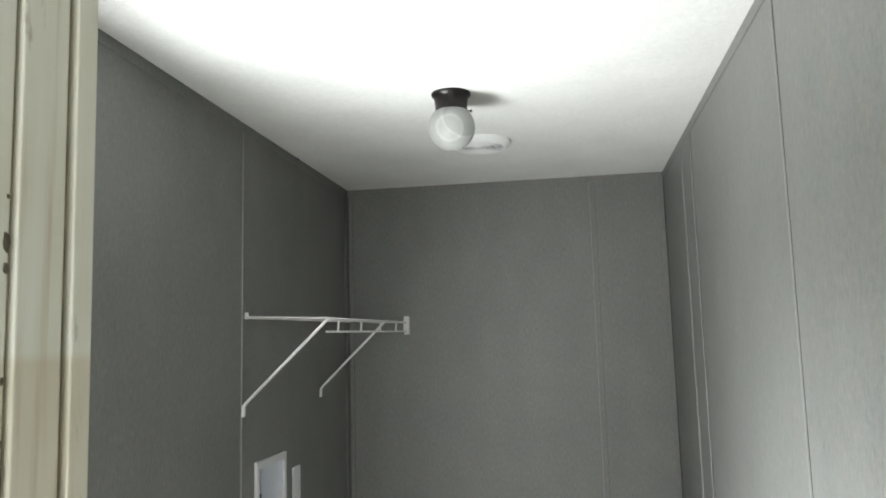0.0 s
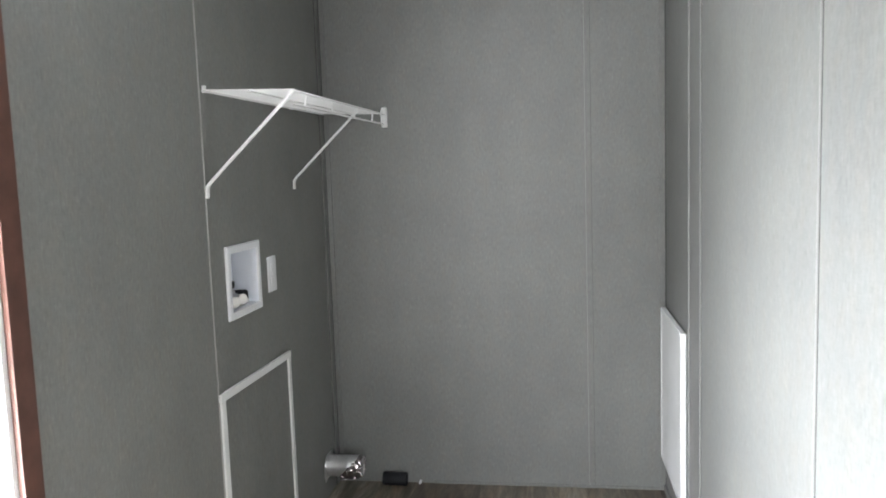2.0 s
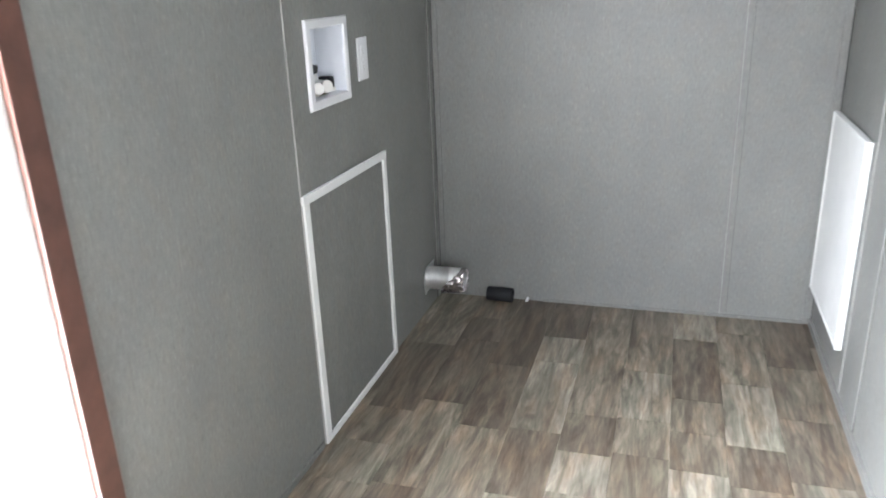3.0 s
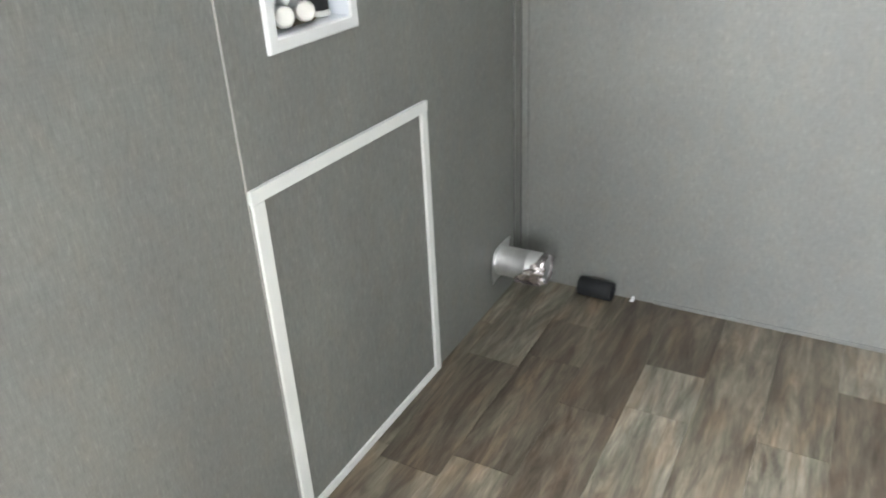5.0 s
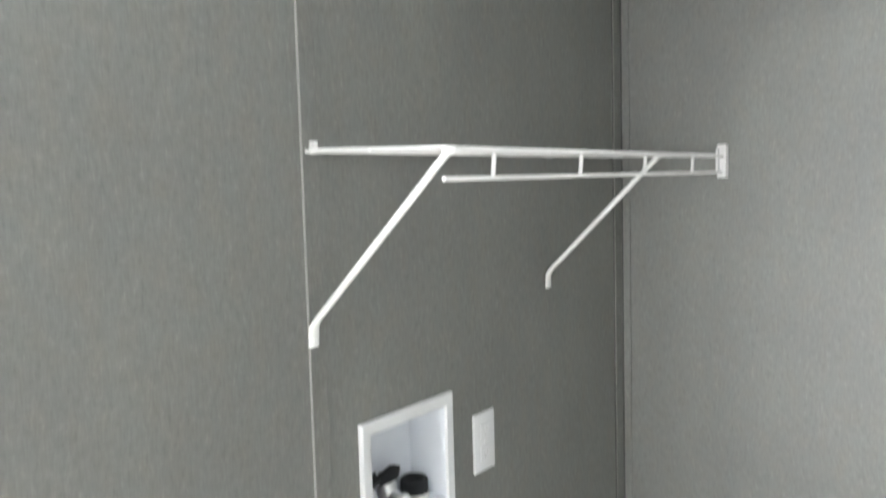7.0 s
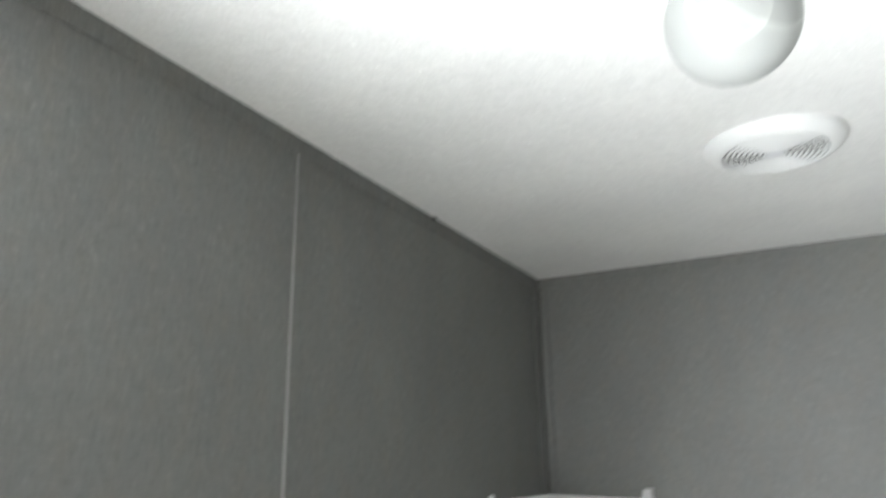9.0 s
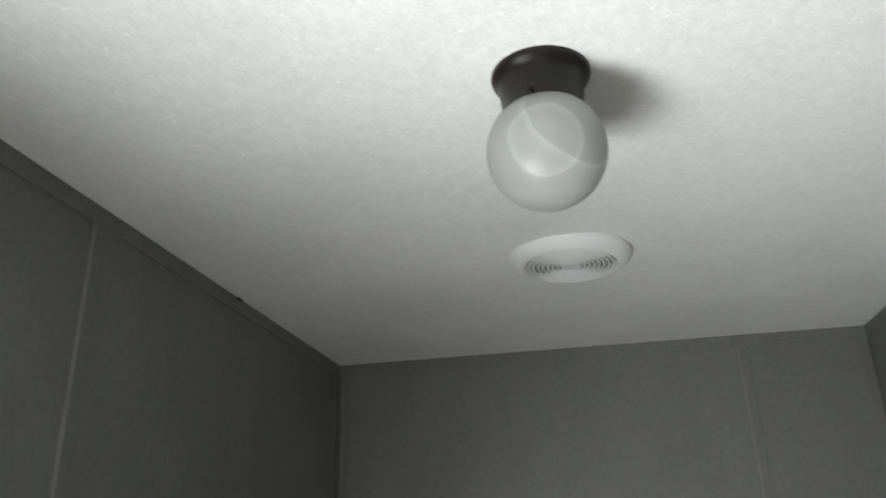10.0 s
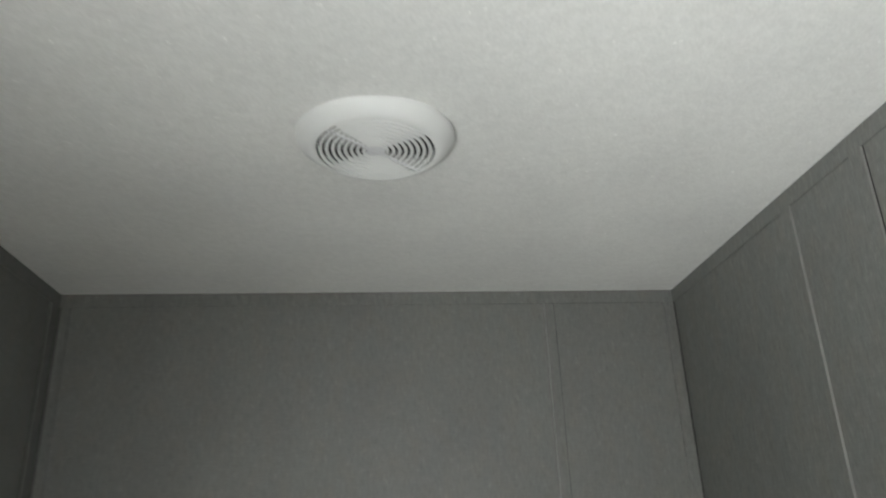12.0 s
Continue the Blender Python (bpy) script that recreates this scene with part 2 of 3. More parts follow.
def globe_material():
    m, nt, b = material("white_swirl_glass", 0.42)
    at = nt.nodes.new("ShaderNodeVectorMath")
    at.operation = "SUBTRACT"
    nt.links.new(coords(nt, (1, 1, 1)), at.inputs[0])
    at.inputs[1].default_value = GLOBE_AT
    cloud = ramp(nt, noise_at(nt, (1, 1, 1), 18, 2), (0.3, (0.94, 0.94, 0.94)), (0.7, (1.05, 1.05, 1.05)))
    c = ramp(nt, noise_at(nt, (1, 1, 1), 7, 2), (0.3, (0.47, 0.485, 0.475)), (0.7, (0.53, 0.545, 0.535)))
    for way, k, wide in (((-0.631, 0.711, -0.311), -0.595, 0.11), ((0.021, -0.965, -0.261), 0.806, 0.09)):
        dot = nt.nodes.new("ShaderNodeVectorMath")
        dot.operation = "DOT_PRODUCT"
        nt.links.new(at.outputs[0], dot.inputs[0])
        dot.inputs[1].default_value = [a / GLOBE_R for a in way]
        off = node(nt, "ShaderNodeMath")
        off.operation = "SUBTRACT"
        nt.links.new(dot.outputs["Value"], off.inputs[0])
        off.inputs[1].default_value = k
        wander = node(nt, "ShaderNodeMath")
        wander.operation = "MULTIPLY_ADD"
        nt.links.new(noise_at(nt, (1, 1, 1), 22, 1), wander.inputs[0])
        wander.inputs[1].default_value = 0.12
        nt.links.new(off.outputs[0], wander.inputs[2])
        # one flank of the vein is sharp, the other fades out
        vein = ramp(nt, wander.outputs[0], (0.0, (1, 1, 1)), (0.055, (1.02, 1.02, 1.02)), (0.07, (1.26, 1.26, 1.24)), (0.07 + wide, (1.06, 1.06, 1.06)), (0.4, (1, 1, 1)))
        c = blend(nt, c, vein)
    c = blend(nt, c, cloud)
    nt.links.new(c, b.inputs["Base Color"])
    b.inputs["Coat Weight"].default_value, b.inputs["Coat Roughness"].default_value = 0.25, 0.25
    through_glass = nt.nodes.new("ShaderNodeBsdfTranslucent")
    nt.links.new(c, through_glass.inputs["Color"])
    mixed = node(nt, "ShaderNodeMixShader", Fac=0.4)
    nt.links.new(b.outputs[0], mixed.inputs[1])
    nt.links.new(through_glass.outputs[0], mixed.inputs[2])
    nt.links.new(mixed.outputs[0], nt.nodes["Material Output"].inputs["Surface"])
    return m


GLOBE = globe_material()
GROUND = plain("pale_gravel", (0.58, 0.57, 0.55), 0.9, 0, 0.2, 3, 0.4, 20)


# ---- mesh helpers ----
def box(bm, x0, x1, y0, y1, z0, z1, bevel=0.0):
    made = bmesh.ops.create_cube(bm, size=1)["verts"]
    for v in made:
        v.co = Vector((x0 if v.co.x < 0 else x1, y0 if v.co.y < 0 else y1, z0 if v.co.z < 0 else z1))
    if bevel:
        edges = {e for v in made for e in v.link_edges}
        bmesh.ops.bevel(bm, geom=list(edges), offset=bevel, segments=2, affect="EDGES", profile=0.6)


def rod(bm, a, b, r, sides=8):
    a, b = Vector(a), Vector(b)
    m = Matrix.Translation((a + b) / 2) @ (b - a).to_track_quat("Z", "Y").to_matrix().to_4x4()
    bmesh.ops.create_cone(bm, cap_ends=True, segments=sides, radius1=r, radius2=r, depth=(b - a).length, matrix=m)


def lathe(bm, profile, m=Matrix(), sides=48, jitter=0.0):
    """Turns a profile of (radius, height) about the z axis of m."""
    rows = []
    for r, z in profile:
        ring = []
        for i in range(sides):
            a = 2 * math.pi * i / sides
            k = 1 + jitter * random.uniform(-1, 1)
            ring.append(bm.verts.new(m @ Vector((r * k * math.cos(a), r * k * math.sin(a), z))))
        rows.append(ring)
    for p, q in zip(rows, rows[1:]):
        for i in range(sides):
            j = (i + 1) % sides
            bm.faces.new((p[i], p[j], q[j], q[i]))
    return rows


def mesh_of(name, bm, mat, smooth=False):
    bmesh.ops.recalc_face_normals(bm, faces=bm.faces)
    me = bpy.data.meshes.new(name)
    bm.to_mesh(me)
    bm.free()
    me.materials.append(mat)
    if smooth:
        for p in me.polygons:
            p.use_smooth = True
        me.set_sharp_from_angle(angle=radians(40))
    return me


def part(name, bm, mat, parent=None, label="", smooth=False):
    ob = new(name, mesh_of(name, bm, mat, smooth))
    ob.parent = parent
    return tagged(ob, label)


def thing(name, label, category, group="", kind="", at=(0, 0, 0)):
    ob = new(name)
    ob.location = at
    ob.empty_display_size = 0.1
    return tagged(ob, label, category, group, kind)


def slab(name, label, mat, *boxes, category="wall", bevel=0.0):
    bm = bmesh.new()
    for b in boxes:
        box(bm, *b, bevel)
    return tagged(part(name, bm, mat), label, category, kind="structure")


# ---- structure ----
slab("wall_north", "grey linen-textured vinyl wall panel", GREY, (-T, W + T, 0, T, -0.05, H))
slab("wall_east", "grey linen-textured vinyl wall panels beside the doorway", GREY, (W, W + T, Y0 - 0.12, 0, -0.05, H))
slab("wall_west", "grey linen-textured vinyl wall with an outside doorway", GREY,
     (-T, 0, DOOR_B, -1.093, -0.05, H), (-T, 0, -1.093, -0.871, -0.05, 1.038), (-T, 0, -1.093, -0.871, 1.232, H),
     (-T, -0.09, -1.093, -0.871, 1.038, 1.232), (-T, 0, -0.871, 0, -0.05, H), (-T, 0, DOOR_A, DOOR_B, DOOR_H, H), (-T, 0, Y0 - 0.09, DOOR_A, -0.05, H))
slab("wall_south", "painted wall round the inner doorway", NEAR_WALL,
     (-1.0, JX - 0.02, Y0 - 0.09, Y0, -0.05, H), (JX - 0.02, W, Y0 - 0.09, Y0, 2.08, H))


def sag(x, y):
    """How far the ceiling hangs down in the middle, round the lamp."""
    across = max(0.0, math.sin(math.pi * min(max(x / W, 0), 1))) ** 0.8
    return 0.042 * across * math.exp(-((y + 1.5) / 0.52) ** 2)


def sagging_ceiling():
    xs = [-T] + [W * i / 28 for i in range(29)] + [W + T]
    ys = [Y0 - 0.02] + [Y0 - Y0 * i / 60 for i in range(61)] + [T]
    bm = bmesh.new()
    low = [[bm.verts.new((x, y, H - sag(x, y))) for y in ys] for x in xs]
    high = [[bm.verts.new((x, y, H + 0.08)) for y in (ys[0], ys[-1])] for x in (xs[0], xs[-1])]
    for p, q in zip(low, low[1:]):
        for j in range(len(ys) - 1):
            bm.faces.new((p[j], p[j + 1], q[j + 1], q[j]))
    (a, b), (c, d) = high
    bm.faces.new((a, b, d, c))
    bm.faces.new(low[0] + [b, a])
    bm.faces.new(low[-1] + [d, c])
    bm.faces.new([row[0] for row in low] + [c, a])
    bm.faces.new([row[-1] for row in low] + [d, b])
    tagged(part("ceiling", bm, CEIL, None, "", True), "white stippled ceiling, sagging a little in the middle", "ceiling", kind="structure")


sagging_ceiling()
# the room that the walk starts in
slab("wall_near_west", "plain warm white wall", NEAR_WALL, (-1.1, -1.0, -6.5, Y0 - 0.09, -0.05, H))
slab("wall_near_east", "plain warm white wall", NEAR_WALL, (2.8, 2.9, -6.5, Y0 - 0.12, -0.05, H), (W + T, 2.9, Y0 - 0.12, Y0, -0.05, H))
slab("wall_near_south", "plain warm white wall with a window opening", NEAR_WALL,
     (-1.1, 0.75, -6.6, -6.5, -0.05, H), (2.25, 2.9, -6.6, -6.5, -0.05, H),
     (0.75, 2.25, -6.6, -6.5, -0.05, 0.9), (0.75, 2.25, -6.6, -6.5, 2.1, H))
slab("ceiling_near", "white stippled ceiling", CEIL, (-1.1, 2.9, -6.6, Y0 - 0.02, H, H + 0.08), category="ceiling")
floor = slab("floor", "wood-look vinyl plank floor in grey-brown tones", JOINT, (-T, W + T, -6.6, 0, -0.12, -0.004), (-1.1, -T, -6.6, Y0 - 0.09, -0.12, -0.004), (W + T, 2.9, -6.6, Y0 - 0.12, -0.12, -0.004), category="floor")

bm = bmesh.new()
box(bm, -400, 400, -400, 400, -0.6, -0.5)
tagged(part("ground", bm, GROUND), "pale gravel ground outside the door", "ground", kind="structure")


# ---- trim of the walls ----
def strip(name, label, body, edge=None, category="trim", edge_mat=None):
    """A flat vinyl-covered strip; the light on its edge is put into a paler colour."""
    bm = bmesh.new()
    box(bm, *body, 0.0008)
    ob = tagged(part(name, bm, TRIM_GREY), label, category, kind="structure")
    if edge:
        bm = bmesh.new()
        box(bm, *edge)
        part("trim_edge", bm, edge_mat or TRIM_EDGE, ob, "edge of the strip, coloured paler for the light on it")
    return ob


def joint(wall_strip, body):
    """The dark gap along a strip."""
    bm = bmesh.new()
    box(bm, *body)
    part("joint_line", bm, JOINT_LINE, wall_strip, "dark gap along the strip")


SEAM = "grey vinyl strip covering a joint of the wall panels"
TOP = H - 0.034
# joints of the left, back and right walls
strip("trim", SEAM, (0, 0.004, -1.226, -1.19, 0, TOP), (0, 0.0045, -1.228, -1.226, 0, TOP), edge_mat=LIT_EDGE)
strip("trim", SEAM, (0, 0.004, -2.13, -2.095, DOOR_H + 0.06, TOP), (0, 0.0045, -2.1335, -2.13, DOOR_H + 0.06, TOP))
joint(strip("trim", SEAM, (1.2, 1.224, -0.0025, 0, 0, TOP), (1.1984, 1.2, -0.0035, 0, 0, TOP), edge_mat=LIT_EDGE), (1.2245, 1.2255, -0.001, 0, 0, TOP))
strip("trim", SEAM, (W - 0.004, W, -0.597, -0.567, 0, TOP), (W - 0.0045, W, -0.5985, -0.597, 0, TOP))
joint(strip("trim", SEAM, (W - 0.004, W, -0.822, -0.79, 0, TOP), (W - 0.0045, W, -0.824, -0.822, 0, TOP)), (W - 0.0012, W, -0.8262, -0.824, 0, TOP))
joint(strip("trim", SEAM, (W - 0.004, W, -1.965, -1.93, 0, TOP), (W - 0.0045, W, -1.968, -1.965, 0, TOP), edge_mat=LIT_EDGE), (W - 0.0012, W, -1.9692, -1.968, 0, TOP))
# inner corners
CORNER = "grey vinyl strip in the corner of two walls"
joint(strip("trim", CORNER, (0, 0.005, -0.05, -0.005, 0, TOP)), (0, 0.0015, -0.0525, -0.05, 0, TOP))
joint(strip("trim", CORNER, (0.006, 0.03, -0.005, 0, 0, TOP)), (0.005, 0.0085, -0.0062, -0.0005, 0, TOP))
joint(strip("trim", CORNER, (W - 0.03, W - 0.004, -0.005, 0, 0, TOP)), (W - 0.0045, W, -0.004, 0, 0, TOP))
# under the ceiling and on the floor
COVE = "grey vinyl strip under the ceiling"
cove = strip("trim", COVE, (0, 0.003, Y0, 0, TOP, H))
bm = bmesh.new()
box(bm, 0.003, 0.0085, -0.716, -0.7, H - 0.007, H - 0.0005, 0.002)
part("chip", bm, JOINT_LINE, cove, "dark torn chip of the strip")
strip("trim", COVE, (0.003, W - 0.003, -0.003, 0, TOP, H))
strip("trim", COVE, (W - 0.003, W, Y0, 0, TOP, H))
BASE = "low grey vinyl base strip on the floor"
strip("baseboard", BASE, (W - 0.012, W, Y0, 0, 0, 0.028), category="baseboard")
strip("baseboard", BASE, (0, 0.006, DOOR_B + 0.06, -1.24, 0, 0.02), category="baseboard")
strip("baseboard", BASE, (0.47, W - 0.012, -0.006, 0, 0, 0.012), category="baseboard")


# ---- outside door opening: brown casing round a white frame ----
def outside_doorway():
    ob = thing("door_1", "open outside doorway with reddish-brown casing and white frame", "doorway", kind="structure", at=(0, DOOR_B, 0))
    inv = Matrix.Translation((0, -DOOR_B, 0))

    def add(name, body, mat, label="", bevel=0.0015):
        bm = bmesh.new()
        box(bm, *body, bevel)
        bm.transform(inv)
        return part(name, bm, mat, ob, label)

    c = 0.05
    add("casing", (0.0, 0.014, DOOR_B - 0.006, DOOR_B + c, 0, DOOR_H + c), BROWN, "reddish-brown stained casing")
    add("casing", (0.0, 0.014, DOOR_A - c, DOOR_A + 0.006, 0, DOOR_H + c), BROWN, "reddish-brown stained casing")
    add("casing", (0.0, 0.014, DOOR_A + 0.006, DOOR_B - 0.006, DOOR_H - 0.006, DOOR_H + c), BROWN, "reddish-brown stained casing")
    add("frame", (-T - 0.02, -0.001, DOOR_B - 0.02, DOOR_B - 0.001, 0, DOOR_H - 0.001), WHITE_PAINT, "white painted frame")
    add("frame", (-T - 0.02, -0.001, DOOR_A + 0.001, DOOR_A + 0.02, 0, DOOR_H - 0.001), WHITE_PAINT, "white painted frame")
    add("frame", (-T - 0.02, -0.001, DOOR_A + 0.02, DOOR_B - 0.02, DOOR_H - 0.02, DOOR_H - 0.001), WHITE_PAINT, "white painted frame")
    add("threshold", (-T - 0.04, 0.0, DOOR_A + 0.02, DOOR_B - 0.02, -0.004, 0.018), STEEL, "dull metal threshold")


outside_doorway()


# ---- inner doorway: worn cream jamb ----
pick_chip = random.Random(5)


def inner_doorway():
    ob = thing("door_2", "inner doorway with a worn cream-painted jamb", "doorway", kind="structure", at=(JX, Y0, 0))
    inv = Matrix.Translation((-JX, -Y0, 0))

    def add(name, body, mat, label="", bevel=0.0015):
        bm = bmesh.new()
        box(bm, *body, bevel)
        for v in bm.verts:
            v.co.x -= 0.009 * (v.co.z - 1.6)  # a little out of plumb
        bm.transform(inv)
        return part(name, bm, mat, ob, label)

    for side in (0, 1):
        def x(a):
            return JX - a if side == 0 else W - 0.04 + a

        def span(a, b):
            return tuple(sorted((x(a), x(b))))

        add("stop", (*span(0.0, 0.02), Y0 - 0.0185, Y0 + 0.002, 0, 2.06), CREAM, "worn cream-painted strip")
        add("groove", (*span(0.006, 0.02), Y0 - 0.026, Y0 - 0.019, 0, 2.06), CREAM_WORN, "brown grime in the groove", 0.0)
        add("jamb", (*span(0.001, 0.02), Y0 - 0.067, Y0 - 0.0265, 0, 2.06), CREAM, "worn cream-painted jamb")
        add("groove", (*span(0.006, 0.02), Y0 - 0.0712, Y0 - 0.0675, 0, 2.06), CREAM_WORN, "brown grime in the groove", 0.0)
        edge = add("edge_strip", (*span(0.003, 0.0195), Y0 - 0.09, Y0 - 0.0717, 0, 2.06), CREAM, "chipped cream-painted edge")
        add("casing", (*span(0.003, 0.065 if side == 0 else 0.039), Y0 - 0.108, Y0 - 0.0905, 0, 2.12), CREAM, "chipped cream-painted casing", 0.003)
        if side == 0:
            # chips of missing paint along the edge strip
            for z, h, w in ((1.715, 0.0065, 0.003), (1.7, 0.0035, 0.0028), (1.742, 0.0015, 0.0015), (1.636, 0.0025, 0.0016), (1.602, 0.0025, 0.0015), (1.584, 0.005, 0.0025)):
                bm = bmesh.new()
                bmesh.ops.create_icosphere(bm, subdivisions=2, radius=1)
                for v in bm.verts:
                    k = pick_chip.uniform(0.75, 1.15)
                    v.co = Vector((JX - 0.003 + v.co.x * 0.0005 - 0.009 * (z - 1.6), Y0 - 0.0738 + v.co.y * w * k, z + v.co.z * h * k))
                bm.transform(inv)
                part("chip", bm, CHIP, edge, "dark chip in the paint")
    add("head_jamb", (JX - 0.02, W - 0.001, Y0 - 0.088, Y0 + 0.002, 2.0605, 2.0795), CREAM, "worn cream-painted jamb")
    add("head_casing", (JX - 0.065, W, Y0 - 0.108, Y0 - 0.0905, 2.1205, 2.18), CREAM, "chipped cream-painted casing")


inner_doorway()


# ---- washer supply box ----
def supply_box():
    ya, yb, za, zb = -1.119, -0.845, 1.012, 1.258
    ob = thing("washer_supply_box", "white plastic washer supply box recessed in grey wall", "washer box", at=(0, (ya + yb) / 2, za))
    inv = Matrix.Translation((0, -(ya + yb) / 2, -za))
    f = 0.026

    def add(name, bm, mat, parent=ob, label="", smooth=False):
        bm.transform(inv)
        return part(name, bm, mat, parent, label, smooth)

    # flange: four mitred-looking strips in one frame
    bm = bmesh.new()
    outer = [(ya, za), (yb, za), (yb, zb), (ya, zb)]
    inner = [(ya + f, za + f), (yb - f, za + f), (yb - f, zb - f), (ya + f, zb - f)]
    rings = []
    for pts, x in ((outer, 0.0005), (outer, 0.007), ([(y + (0.003 if y < -1 else -0.003), z + (0.003 if z < 1.1 else -0.003)) for y, z in outer], 0.010),
                   ([(y + (-0.003 if y < -1 else 0.003), z + (-0.003 if z < 1.1 else 0.003)) for y, z in inner], 0.010), (inner, 0.006)):
        rings.append([bm.verts.new((x, y, z)) for y, z in pts])
    for p, q in zip(rings, rings[1:]):
        for i in range(4):
            bm.faces.new((p[i], p[(i + 1) % 4], q[(i + 1) % 4], q[i]))
    add("flange", bm, WHITE)
    bm = bmesh.new()
    back = [(ya + f + 0.008, za + f + 0.006), (yb - f - 0.008, za + f + 0.006), (yb - f - 0.008, zb - f - 0.006), (ya + f + 0.008, zb - f - 0.006)]
    p = [bm.verts.new((0.0058, y, z)) for y, z in inner]
    q = [bm.verts.new((-0.085, y, z)) for y, z in back]
    for i in range(4):
        bm.faces.new((p[i], p[(i + 1) % 4], q[(i + 1) % 4], q[i]))
    bm.faces.new(q)
    add("recess", bm, BLUE_WHITE, ob, "cool white moulded recess")
    z0 = za + f + 0.006
    for y, lean in ((-1.052, 0.10), (-0.992, -0.05)):
        bm = bmesh.new()
        lathe(bm, [(0.0002, -0.002), (0.013, -0.002), (0.014, 0.018), (0.02, 0.028), (0.0205, 0.048), (0.014, 0.058), (0.0002, 0.06)], Matrix.Translation((-0.05, y, z0)), 18)
        rod(bm, (-0.05, y, z0 + 0.034), (-0.012, y + lean * 0.05, z0 + 0.027), 0.0125, 16)
        v = add("valve", bm, STEEL, ob, "grey metal valve body", True)
        bm = bmesh.new()
        axis = Vector((0.7, -0.68, 0.22 + lean)).to_track_quat("Z", "Y").to_matrix().to_4x4()
        lathe(bm, [(0.0002, 0.010), (0.012, 0.0098), (0.0165, 0.008), (0.0185, 0.004), (0.0187, -0.012), (0.0145, -0.018), (0.0002, -0.018)],
              Matrix.Translation((0.0, y - 0.008, z0 + 0.0235)) @ axis, 28)
        add("cap", bm, CAP_WHITE, v, "round white plug", True)
        # wing handle on top of the valve, rough moulded plastic
        bm = bmesh.new()
        made = bmesh.ops.create_icosphere(bm, subdivisions=3, radius=1)["verts"]
        for q in made:
            k = 1 + 0.42 * noise.noise(q.co * 2.6 + Vector((y * 40, 0, 0)))
            wing = 1 + 0.5 * abs(q.co.y)
            q.co = Vector((-0.052 + 0.016 * q.co.x * k, y + 0.006 + 0.031 * q.co.y * k, z0 + 0.066 + 0.0115 * q.co.z * k * wing + 0.006 * q.co.y))
        rod(bm, (-0.05, y, z0 + 0.05), (-0.052, y + 0.004, z0 + 0.07), 0.009, 12)
        add("valve_handle", bm, BLACK, v, "black wing handle", True)
        bm = bmesh.new()
        rod(bm, (-0.022, y + 0.032, z0 - 0.001), (-0.022, y + 0.032, z0 + 0.012), 0.008, 12)
        add("rubber_washer", bm, WASHER, v, "brown rubber washer", True)
    bm = bmesh.new()
    rim = []
    for i in range(28):
        a = 2 * math.pi * i / 28
        k = 1 + 0.3 * noise.noise(Vector((math.cos(a) * 2, math.sin(a) * 2, 5)))
        rim.append(bm.verts.new((-0.035 + 0.027 * k * math.cos(a), -1.0 + 0.07 * k * math.sin(a), z0 + 0.0008)))
    bm.faces.new(rim)
    add("sediment", bm, SEDIMENT, ob, "brown sediment stain on the bottom")
    # standing drain with its white collar
    bm = bmesh.new()
    lathe(bm, [(0.0215, 0.038), (0.026, 0.0395), (0.0285, 0.037), (0.029, 0.032), (0.029, 0.010), (0.0225, 0.010), (0.0215, 0.038)], Matrix.Translation((-0.047, -0.913, z0)), 32)
    drain = add("drain_fitting", bm, BLACK, ob, "black drain fitting", True)
    bm = bmesh.new()
    lathe(bm, [(0.0002, -0.001), (0.0315, -0.001), (0.0315, 0.008), (0.0295, 0.0098), (0.0002, 0.0098)], Matrix.Translation((-0.047, -0.913, z0)), 32)
    add("collar", bm, CAP_WHITE, drain, "white collar", True)
    bm = bmesh.new()
    rod(bm, (-0.066, -1.079, z0 - 0.002), (-0.066, -1.079, z0 + 0.075), 0.011, 14)
    rod(bm, (-0.042, -1.078, z0 - 0.001), (-0.042, -1.078, z0 + 0.03), 0.0075, 14)
    add("drain_pipe", bm, BLACK, ob, "black pipe", True)


supply_box()


# ---- outlet ----
def outlet():
    ya, yb, za, zb = -0.769, -0.692, 1.052, 1.184
    ym, zm = (ya + yb) / 2, (za + zb) / 2
    ob = thing("wall_outlet", "off-white duplex power outlet plate on grey wall", "outlet", at=(0, ym, zm))
    bm = bmesh.new()
    box(bm, 0.0005, 0.007, ya - ym, yb - ym, za - zm, zb - zm, 0.0022)
    part("plate", bm, WHITE, ob, smooth=True)
    for dz in (0.025, -0.025):
        bm = bmesh.new()
        box(bm, 0.006, 0.0085, -0.017, 0.017, dz - 0.015, dz + 0.015, 0.001)
        face = part("receptacle", bm, WHITE, ob)
        for dy in (-0.006, 0.006):
            bm = bmesh.new()
            box(bm, 0.0084, 0.0088, dy - 0.0007, dy + 0.0007, dz - 0.002, dz + 0.007)
            part("slot", bm, SLOT, face, "grey slot")
        bm = bmesh.new()
        rod(bm, (0.0083, 0, dz - 0.008), (0.0088, 0, dz - 0.008), 0.0025, 10)
        part("slot", bm, SLOT, face, "grey slot")
    bm = bmesh.new()
    rod(bm, (0.006, 0, 0), (0.0082, 0, 0), 0.003, 12)
    part("screw", bm, WHITE, ob)


outlet()


